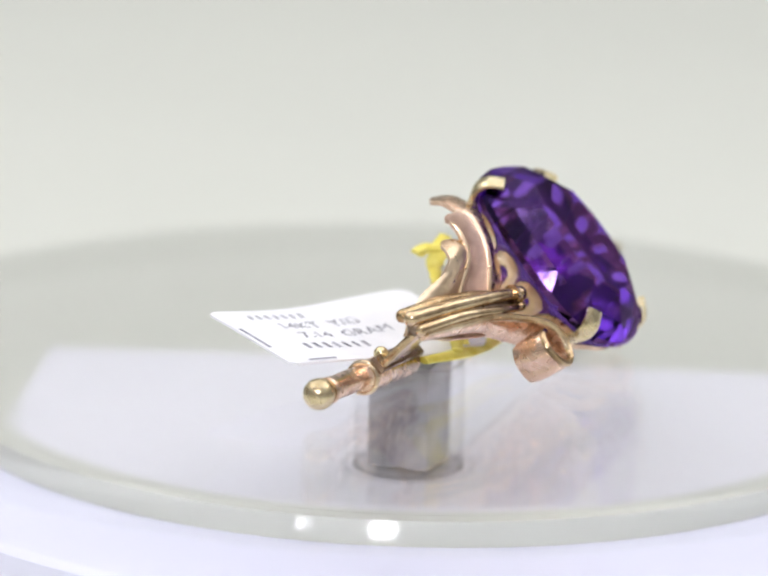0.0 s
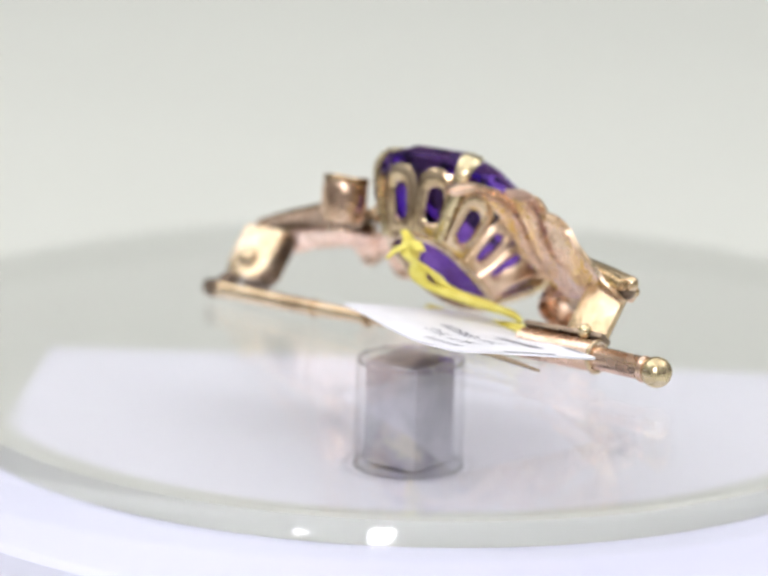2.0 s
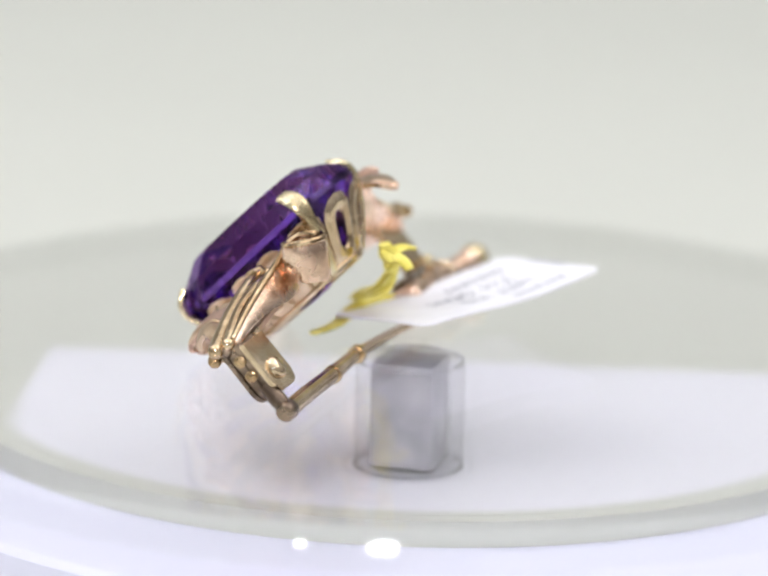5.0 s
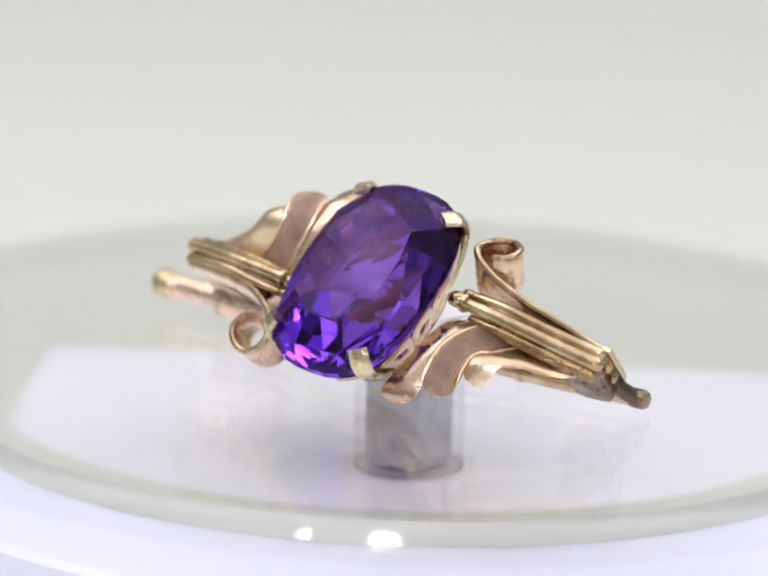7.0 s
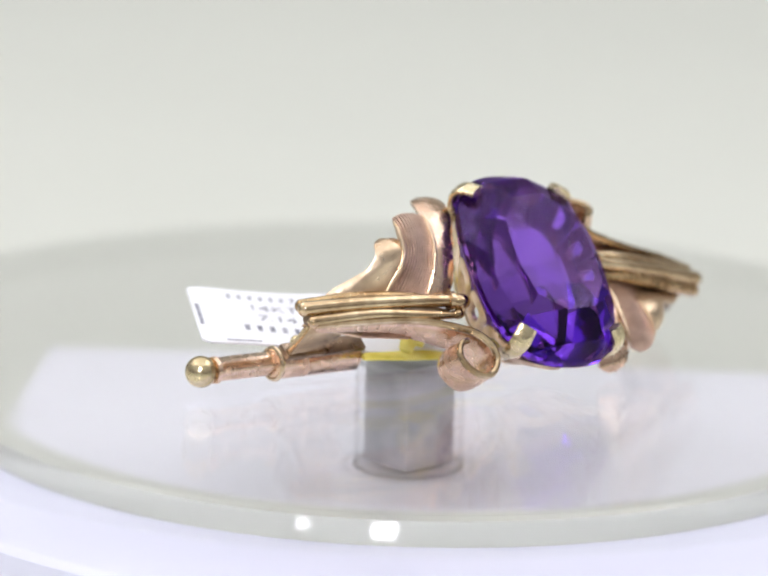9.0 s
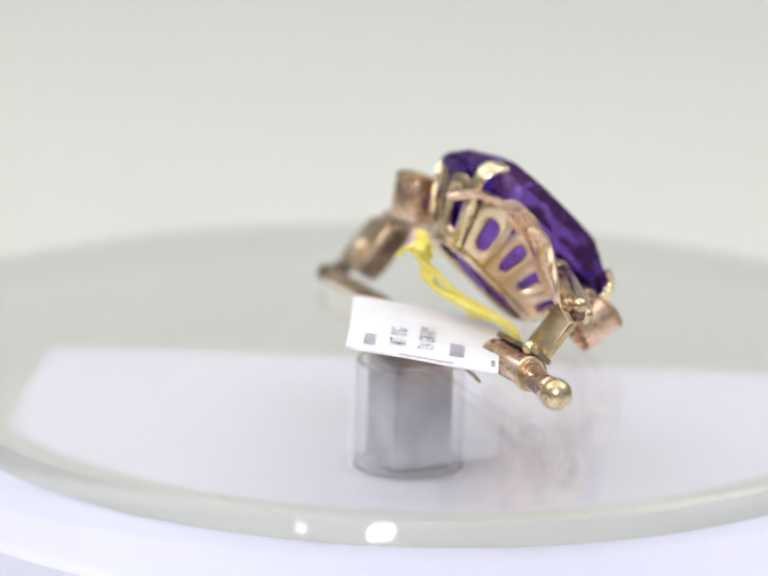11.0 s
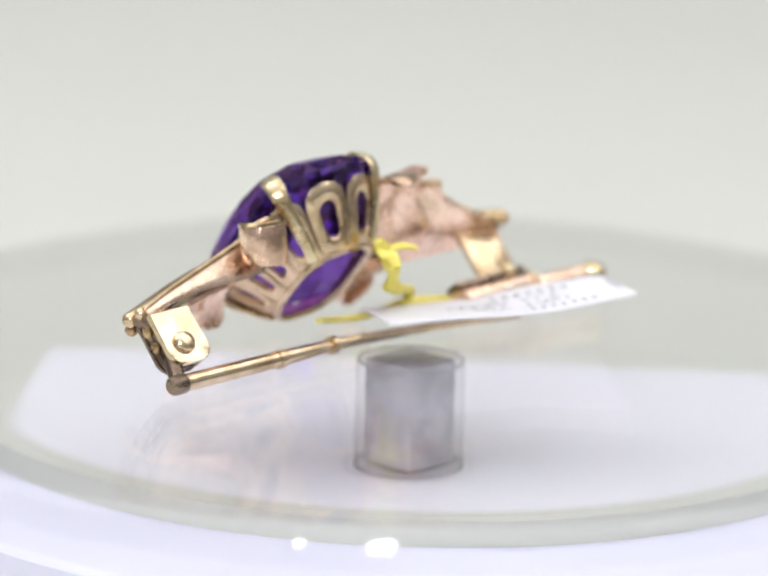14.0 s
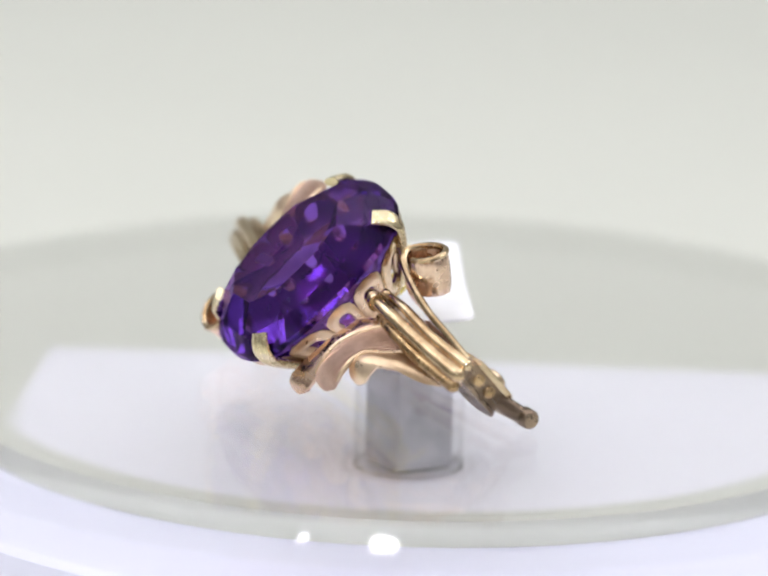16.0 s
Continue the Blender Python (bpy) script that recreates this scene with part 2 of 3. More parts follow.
def build_side_panel(sign):
    root = tagged(new("side_light"), "white strip light with rows of small bright dots", "studio light", group="side lights")
    root.matrix_basis = pose(0.245 * sign, 0.07, 0.318, 0, 0, 0)
    bm = bmesh.new()
    add_box(bm, -150, 150, -186, 186, 6, 18, 2)
    part("housing", bm, PLASTIC, root)
    bm = bmesh.new()
    add_box(bm, -146, 146, -182, 182, 3, 5.9, 0)
    part("diffuser", bm, SIDE, root, "glowing white diffuser sheet")
    bm = bmesh.new()
    for i in range(9):
        for k in range(40):
            x, y = -128 + 32 * i, -175 + 9 * k
            vs = [bm.verts.new(((x + 1.9 * math.cos(a)) * MM, (y + 1.9 * math.sin(a)) * MM, 2.5 * MM)) for a in (0, 1.047, 2.094, 3.142, 4.189, 5.236)]
            bm.faces.new(vs[::-1])
    tagged(part("light_dots", bm, DOTS, root, "rows of small bright diodes", smooth=False), kind="stuff")


def build_led(x, y, z, w, h):
    root = tagged(new("led_lamp"), "small square white studio lamp above the turntable", "studio light", group="studio lamps")
    root.matrix_basis = look((x * MM, y * MM, z * MM), (0, -0.055, 0))
    bm = bmesh.new()
    add_box(bm, -w / 2 - 4, w / 2 + 4, -h / 2 - 4, h / 2 + 4, 2, 22, 2)
    part("housing", bm, PLASTIC, root)
    bm = bmesh.new()
    add_box(bm, -w / 2, w / 2, -h / 2, h / 2, 0, 1.9, 0)
    part("emitter", bm, LED, root, "bright square lamp face")
    bm = bmesh.new()
    back = root.matrix_basis @ Vector((0, 0, 0.016))
    add_tube(bm, [Vector((back.x, back.y, back.z)) / MM, Vector((back.x / MM, back.y / MM - 20, 300)), Vector((back.x / MM, back.y / MM - 20, -11.0))], [6, 6, 6], 12)
    pole = part("pole", bm, PLASTIC, root)
    pole.matrix_basis = root.matrix_basis.inverted()


# ---- turntable ----
PLATE_TOP = 12.0


def build_deck():
    """The fixed deck under the plate: round in front, running out straight to the back."""
    # added in place of the backdrop's floor, near its colour; hides the plinth
    bm = bmesh.new()
    outline = [(1.0 + 50.5 * math.cos(a), 30.5 + 50.5 * math.sin(a)) for a in np.linspace(math.pi, 2 * math.pi, 90)] + [(120.0, 420.0), (-118.0, 420.0)]
    rings = [[bm.verts.new((x * MM, y * MM, z * MM)) for x, y in outline] for z in (-0.04, -2.75)]
    bm.faces.new(rings[0])
    bm.faces.new(rings[1][::-1])
    m = len(outline)
    for k in range(m):
        bm.faces.new((rings[0][k], rings[1][k], rings[1][(k + 1) % m], rings[0][(k + 1) % m]))
    ob = part("deck", bm, DISH)
    tagged(ob, "off-white deck added near the backdrop's colour, rounded in front, beneath the clear plate", "deck", kind="structure")


def build_turntable():
    """A shallow clear lid of a plate, set a little askew on the post."""
    root = tagged(new("turntable"), "round clear acrylic turntable plate with a rounded edge", "turntable")
    lean = -0.645273 * 4.9 - math.pi / 2
    low = Vector((math.cos(lean), math.sin(lean), 0))
    root.matrix_basis = Matrix.Translation(Vector((0.6 * low.x, 0.6 * low.y, PLATE_TOP)) * MM) @ Matrix.Rotation(radians(0.75), 4, Vector((-low.y, low.x, 0)))
    bm = bmesh.new()
    lathe(bm, [(0.2, -0.5), (58.2, -0.5), (58.6, -0.45), (58.9, 0.0), (58.0, 0.0), (0.2, 0.0)], 200)
    part("disc", bm, CLEAR, root)
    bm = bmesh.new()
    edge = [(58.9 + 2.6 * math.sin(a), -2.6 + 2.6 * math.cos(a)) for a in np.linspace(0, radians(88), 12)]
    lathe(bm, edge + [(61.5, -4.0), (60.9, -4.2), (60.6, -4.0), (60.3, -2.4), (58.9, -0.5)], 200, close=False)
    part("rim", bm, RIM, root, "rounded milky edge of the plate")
    return root


def build_base_top():
    """Pale top of the turntable base: a rectangle with its front cut round."""
    bm = bmesh.new()
    cx, cy, rad = 1.0, 30.5, 48.4
    a = Vector((-39.3, 44.5))
    left, back = Vector((-5.0, -47.2)).normalized(), Vector((80.0, -4.6)).normalized()
    pts = []
    n = 60
    for k in range(n + 1):
        ang = math.radians(197) + math.radians(146) * k / n
        q = Vector((cx + rad * math.cos(ang), cy + rad * math.sin(ang)))
        # keep inside the straight left edge
        x_left = a.x + left.x / left.y * (q.y - a.y)
        q.x = max(q.x, x_left)
        pts.append(q)
    top_right = a + back * 85
    outline = [a] + pts + [top_right]
    low = [bm.verts.new((p.x * MM, p.y * MM, -0.03 * MM)) for p in outline]
    top = [bm.verts.new((p.x * MM, p.y * MM, 0)) for p in outline]
    bm.faces.new(top)
    bm.faces.new(low[::-1])
    m = len(outline)
    for k in range(m):
        bm.faces.new((low[k], low[(k + 1) % m], top[(k + 1) % m], top[k]))
    ob = part("base_top", bm, BASE_TOP, smooth=False)
    tagged(ob, "pale lavender satin top of the turntable base, beneath the clear plate", "display sheet")


def build_base():
    root = tagged(new("turntable_plinth"), "low round white plastic plinth beneath the turntable disc", "plinth")
    root.matrix_basis = Matrix.Translation(Vector((1.0, 18.0, 0)) * MM)
    bm = bmesh.new()
    lathe(bm, [(0.2, -2.77), (57.0, -2.77), (57.8, -3.0), (58.2, -3.5)], 180, close=False)
    part("top_plate", bm, BASE, root)
    bm = bmesh.new()
    lathe(bm, [(58.2, -3.5), (58.3, -4.2), (58.3, -11), (0.2, -11)], 180, close=False)
    part("skirt", bm, BASE, root)


def build_post():
    """A clear round post with a square bar in it, its dark refraction painted grey."""
    root = tagged(new("display_post"), "clear acrylic round post with a square bar inside, painted grey for its refraction", "display stand")
    bm = bmesh.new()
    lathe(bm, [(5.4, 0.01), (5.6, 0.2), (5.6, 10.9), (5.4, 11.3), (5.0, 11.45)], 72)
    part("shaft", bm, TUBE, root)
    bm = bmesh.new()
    ring = [Vector((6.7 * math.cos(a), 6.7 * math.sin(a), 0.12)) for a in np.linspace(0, 2 * math.pi, 72, endpoint=False)]
    add_tube(bm, ring, [0.11] * 72, 8, 1.0, (0, 0, 1), closed=True)
    part("foot", bm, TUBE, root, "thin clear ring round the foot")
    for name, r, z in (("base_edge", 5.55, 0.2), ("top_edge", 5.35, 11.3)):
        bm = bmesh.new()
        ring = [Vector((r * math.cos(a), r * math.sin(a), z)) for a in np.linspace(0, 2 * math.pi, 72, endpoint=False)]
        add_tube(bm, ring, [0.17] * 72, 8, 1.0, (0, 0, 1), closed=True)
        part(name, bm, ACRYLIC, root, "bright rounded edge of the clear post")
    bm = bmesh.new()
    add_box(bm, -3.3, 3.3, -3.3, 3.3, 0.5, 11.4, 0.25)
    core = part("core", bm, GREY_BAR, root, "square bar inside the post, its dark refraction put in as grey")
    core.rotation_euler = (0, 0, radians(-20.9))
    return root


# ---- brooch ----
SETTING_TILT = Matrix.Rotation(radians(3.5), 4, "X")
STONE_A, STONE_B = 7.85, 11.2
STONE_TURN = radians(-6)


def oval(angle, k=1.0, p=2.8):
    c, s = math.cos(angle - STONE_TURN), math.sin(angle - STONE_TURN)
    r = (abs(c / STONE_A) ** p + abs(s / STONE_B) ** p) ** (-1 / p)
    return r * math.cos(angle) * k, r * math.sin(angle) * k


def put(u, v, n, s):
    """A point of an arm; s = 1 for the hinge arm, -1 for the catch arm, which is turned by half a circle."""
    return (u * s, v * s + 1.1 * (u / 25) ** 2, n)


def build_stone(root):
    bm = bmesh.new()

    def ring(count, off, k, z):
        for i in range(count):
            x, y = oval(2 * math.pi * (i + off) / count, k)
            bm.verts.new((x * MM, y * MM, z * MM))
    ring(12, 0.5, 0.62, 3.9)
    ring(12, 0.5, 0.885, 2.15)
    ring(40, 0.5, 0.995, 0.5)
    ring(40, 0.5, 1.0, -0.2)
    ring(8, 0.5, 0.83, -3.0)
    ring(8, 0.5, 0.50, -5.9)
    ring(4, 0.5, 0.17, -7.4)
    bmesh.ops.convex_hull(bm, input=bm.verts)
    bmesh.ops.dissolve_limit(bm, angle_limit=radians(1.2), verts=bm.verts, edges=bm.edges)
    ob = part("gemstone", bm, AMETHYST, root, "faceted deep purple oval amethyst", smooth=False)
    ob.matrix_basis = SETTING_TILT


def build_basket(root):
    bm = bmesh.new()
    pts = [Vector((*oval(2 * math.pi * k / 48, 0.57), -6.8)) for k in range(48)]
    add_tube(bm, pts, [0.42] * 48, 8, 1.0, (0, 0, 1), closed=True)
    gallery = part("gallery", bm, YELLOW, root, "pierced gold basket under the stone")
    gallery.matrix_basis = SETTING_TILT
    count = 12

    def wall(a, z):
        return (*oval(a, 0.56 + (0.97 - 0.56) * ((z + 6.8) / 6.2)), z)
    for i in range(count):
        am = 2 * math.pi * (i + 0.5) / count
        half = math.pi / count
        outer = [(0.0, -0.75), (0.5, -0.95), (0.85, -1.6), (0.97, -2.6), (0.99, -4.5), (0.99, -6.7), (0.5, -6.75), (0.0, -6.75)]
        slot = [(0.0, -2.3), (0.22, -2.42), (0.36, -2.75), (0.4, -3.2), (0.4, -4.6), (0.36, -5.1), (0.22, -5.4), (0.0, -5.5)]
        outer, slot = [p + [(-x, z) for x, z in p[-2:0:-1]] for p in (outer, slot)]
        loops = []
        for f, lift in ((0.0, -0.35), (0.0, 0.1), (0.35, 0.42), (0.8, 0.38), (1.0, 0.1), (1.0, -0.35)):
            loop = []
            for (x0, z0), (x1, z1) in zip(outer, slot):
                x, z = x0 + (x1 - x0) * f, z0 + (z1 - z0) * f
                a = am + x * half
                out = Vector((math.cos(a), math.sin(a), -0.3)).normalized()
                loop.append(Vector(wall(a, z)) + out * lift)
            loops.append(loop)
        arch = bmesh.new()
        vs = [[arch.verts.new(p * MM) for p in loop] for loop in loops]
        for p, q in zip(vs, vs[1:] + vs[:1]):
            for k in range(len(p)):
                arch.faces.new((p[k], p[(k + 1) % len(p)], q[(k + 1) % len(p)], q[k]))
        part("pierced_panel", arch, YELLOW if math.sin(am) > 0.3 else PALE, gallery)
    for u, v in ((-5.0, 9.8), (6.7, 8.1), (5.2, -9.8), (-6.9, -8.0)):
        a = math.atan2(v, u)
        bm = bmesh.new()

        def w(k, z):
            x, y = oval(a, k)
            return (x, y, z)
        pts = curve_points([w(0.62, -6.6), w(0.86, -3.6), w(1.01, -1), w(1.045, 0.3), w(1.01, 1.4), w(0.9, 2.3)], 20)
        side = (-math.sin(a), math.cos(a), 0)
        add_ribbon(bm, pts, lerp_list([1.2, 1.3, 1.6, 1.9, 2.1, 1.95], 20), [side] * 21, 0.9, 0.05)
        part("prong", bm, GREEN, root).matrix_basis = SETTING_TILT


def build_arm(root, s):
    def rod(name, ctrl, radii, mat, cap):
        bm = bmesh.new()
        pts = [Vector(put(*p, s)) for p in curve_points(ctrl, 24)]
        add_tube(bm, pts, lerp_list(radii, 24), 14)
        add_ball(bm, pts[-1], cap)
        part(name, bm, mat, root)

    rod("rod", [(10.0, 1.2, -1.9), (13, 0.7, -2.3), (18, -0.1, -3.3), (22, -0.7, -4.4), (25.2, -1.1, -5.3)], [0.66, 0.7, 0.74, 0.78, 0.8], BRONZE, 0.8)
    rod("rib", [(10.6, 2.5, -2.5), (14, 2.0, -2.8), (19, 1.0, -3.7), (24.8, 0.3, -5.5)], [0.4, 0.55, 0.6, 0.66], BRONZE, 0.66)
    rod("rib", [(11.0, 0.2, -3.0), (15, -0.6, -3.3), (20, -1.5, -4.4), (24.8, -2.0, -6.0)], [0.4, 0.6, 0.7, 0.7], ANTIQUE, 0.7)
    # dark tubes laid between rod and ribs: the gaps' shade put into their colour
    rod("groove_shade", [(11.0, 1.8, -3.1), (14, 1.35, -3.4), (19, 0.35, -4.3), (24.4, -0.4, -6.1)], [0.5, 0.7, 0.75, 0.7], DARK_GOLD, 0.5)
    rod("gap_shade", [(10.6, 1.9, -2.9), (14, 1.4, -3.2), (19, 0.5, -4.2), (24.6, -0.3, -5.9)], [0.4, 0.7, 0.8, 0.8], DARK_GOLD, 0.8)
    bm = bmesh.new()
    add_ball(bm, put(9.3, 1.4, -1.9, s), 0.95, 20, (1.2, 0.9, 0.9))
    add_ball(bm, put(9.9, 2.5, -2.4, s), 0.6, 16, (1.3, 0.9, 0.9))
    part("bead", bm, BRONZE, root)
    bm = bmesh.new()
    pts = [Vector(put(10.2, 1.2, -1.9, s)), Vector(put(10.6, 1.1, -1.95, s))]
    add_tube(bm, pts, [1.0, 1.0], 14)
    part("collar", bm, YELLOW, root)
    # strip that ends in a scroll
    bm = bmesh.new()
    ctrl = [(24.6, 0.9, -5.4), (21, 1.9, -4.3), (17, 2.9, -3.3), (14, 3.9, -2.6), (11.4, 5.0, -2.0), (9.6, 6.0, -1.7), (8.6, 7.4, -1.6),
            (8.8, 9.1, -1.6), (9.9, 10.1, -1.6), (11.2, 10.1, -1.6), (12.4, 9.2, -1.6), (12.9, 7.9, -1.7), (12.3, 6.6, -1.8), (11.2, 6.2, -1.9)]
    if s < 0:
        # the strip keeps closer to the rods on this arm
        ctrl[1:6] = [(21, 1.5, -4.3), (17, 2.1, -3.3), (14, 2.9, -2.6), (11.6, 4.2, -2.0), (9.7, 5.6, -1.7)]
    wid = lerp_list([1.0, 1.4, 2.2, 3.2, 4.0, 4.4, 4.5, 4.5, 4.5, 4.4, 4.2, 4.0, 3.8, 3.6], 56)
    lean = [a * (1.0 if s > 0 else 0.45) for a in lerp_list([0, 0, 0, 0.1, 0.3, 0.45, 0.55] + [0.58] * 7, 56)]
    pts, sides = [], []
    for p, w, a in zip(curve_points(ctrl, 56), wid, lean):
        side = Vector((0, math.sin(a) * s, math.cos(a)))
        sides.append(side)
        full = 0.58 if s > 0 else 0.261
        dv = (p.y - 7.8) * min(1.0, max(0.0, a / full - 0.45) / 0.5)
        q = Vector((p.x, p.y - dv * (1 - math.cos(a)), p.z - dv * math.sin(a)))
        pts.append(Vector(put(*q, s)) - side * w / 2)
    add_ribbon(bm, pts, wid, sides, 0.62)
    scroll = part("scroll", bm, ROSE, root)
    bm = bmesh.new()
    line = [p + side * (w * 0.48) for p, side, w in zip(pts, sides, wid)]
    add_tube(bm, line, lerp_list([0.35, 0.4, 0.4, 0.36, 0.36, 0.3], 56), 8)
    part("edge_bead", bm, BRONZE, scroll)
    build_leaf(root, s)


def build_leaf(root, s):
    """One sheet that runs along under the rods and parts into three lobes, whose tips curl back."""
    lift = 0.0 if s > 0 else 2.7
    reach = 0.0 if s > 0 else 1.0
    lobes = (
        ([(10.6, 0.4, -4.3), (8.8, -1.0, -3.1), (7.6, -4.4, -2.9), (6.4, -7.6, -3.3), (5.5 - 0.4 * reach, -9.5 - 1.3 * reach, -4.0 - 0.7 * reach), (5.5 - 0.7 * reach, -10.2 - 2.1 * reach, -4.8 - 1.7 * reach)],
         [(14.5, 2.9, -5.6), (11.4, -1.2, -3.4), (10.3, -4.2, -2.5), (9.9, -7.2, -3.2), (9.5 - 0.5 * reach, -9.3 - 1.2 * reach, -3.9 - 0.6 * reach), (9.3 - 0.9 * reach, -10.0 - 2.0 * reach, -4.7 - 1.6 * reach)], ROSE, 0.10),
        ([(14.5, 2.9, -5.6), (11.4, -1.2, -3.4), (10.3, -4.2, -2.5), (10.05, -6.6, -2.7), (10.0, -8.2, -3.2), (10.2, -8.9, -4.0)],
         [(19.5, 1.9, -6.2), (15.2, -2.2, -4.4), (13.75, -4.1, -3.0), (13.6, -6.3, -2.8), (13.6, -7.9, -3.3), (13.6, -8.6, -4.0)], FLORENTINE, 0.12),
        ([(19.5, 1.9, -6.2), (15.2, -2.2, -4.4), (13.75, -4.1, -3.0), (13.7, -5.3, -2.9), (13.7, -6.2, -3.5), (14.0, -6.8, -4.3)],
         [(24.9, -0.4, -7.3), (22.0, -2.6, -6.4), (18.8, -3.4, -4.7), (17.0, -4.4, -3.4), (16.5, -5.6, -3.6), (16.4, -6.3, -4.3)], PALE, 0.12),
    )
    n, across = 30, 10

    def lobe_grid(ea, eb, bow):
        ca, cb = curve_points(ea, n), curve_points(eb, n)
        grid = []
        for i in range(n + 1):
            g = i / n
            e = max(0.0, (g - 0.68) / 0.32)
            keep = max(0.12, math.sqrt(max(0.0, 1 - e * e)))
            row = []
            w = (cb[i] - ca[i]).length
            swell = bow * w * min(1.0, g / 0.25)
            for k in range(across + 1):
                f = k / across * 2 - 1
                p = ca[i].lerp(cb[i], 0.5 + 0.5 * f * keep)
                p = Vector((p.x, p.y, p.z + swell * (1 - f * f) + lift * min(1, max(0, -p.y / 8))))
                row.append(Vector(put(*p, s)))
            grid.append(row)
        return grid

    grids = [(lobe_grid(ea, eb, bow), mat) for ea, eb, mat, bow in lobes]
    mid = grids[1][0]
    turn_out = 1.0 if (mid[n // 2 + 1][5] - mid[n // 2][5]).cross(mid[n // 2][6] - mid[n // 2][5]).z > 0 else -1.0

    def normal_at(grid, i, k):
        if i > n - 5:
            i, k = min(i, n - 1), across // 2
        a = grid[i + 1][k] - grid[max(i - 1, 0)][k]
        b = grid[i][min(k + 1, across)] - grid[i][max(k - 1, 0)]
        return a.cross(b).normalized() * turn_out

    def shell(bm, grid, lo, hi):
        """A solid sheet between two offsets from grid."""
        uv = bm.loops.layers.uv.verify()
        length = [0.0]
        for i in range(n):
            length.append(length[-1] + (grid[i + 1][across // 2] - grid[i][across // 2]).length)
        top, low = [], []
        for i in range(n + 1):
            half = (grid[i][across] - grid[i][0]).length / 2
            for rows, h in ((top, hi), (low, lo)):
                rows.append([(bm.verts.new((grid[i][k] + normal_at(grid, i, k) * h) * MM), (k / across * 2 - 1) * half, length[i]) for k in range(across + 1)])
        loop = [(i, 0) for i in range(n)] + [(n, k) for k in range(across)] + [(i, across) for i in range(n, 0, -1)] + [(0, k) for k in range(across, 0, -1)]
        quads = [(r[i][k], r[i + 1][k], r[i + 1][k + 1], r[i][k + 1]) for r in (top, low) for i in range(n) for k in range(across)]
        quads += [(top[a[0]][a[1]], top[b[0]][b[1]], low[b[0]][b[1]], low[a[0]][a[1]]) for a, b in zip(loop, loop[1:] + loop[:1])]
        for j, q in enumerate(quads):
            f = bm.faces.new([v[0] for v in q])
            f.material_index = 1 if n * across <= j < 2 * n * across else 0
            for lp, v in zip(f.loops, q):
                lp[uv].uv = (v[1], v[2])

    leaf = None
    for grid, mat in grids:
        bm = bmesh.new()
        shell(bm, grid, -0.26, 0.26)
        if leaf:
            sheet = part("lobe", bm, mat, leaf)
        else:
            sheet = leaf = part("leaf", bm, mat, root, "lobed rose gold leaf")
        sheet.data.materials.append(LIT_ROSE)
        if mat == FLORENTINE:
            for k in (0, across):
                line = [grid[i][k] + normal_at(grid, i, k) * 0.3 for i in range(4, n - 6)]
                bm = bmesh.new()
                add_tube(bm, line, lerp_list([0.2, 0.3, 0.3, 0.3, 0.12], len(line) - 1), 8)
                part("border", bm, PALE, leaf)


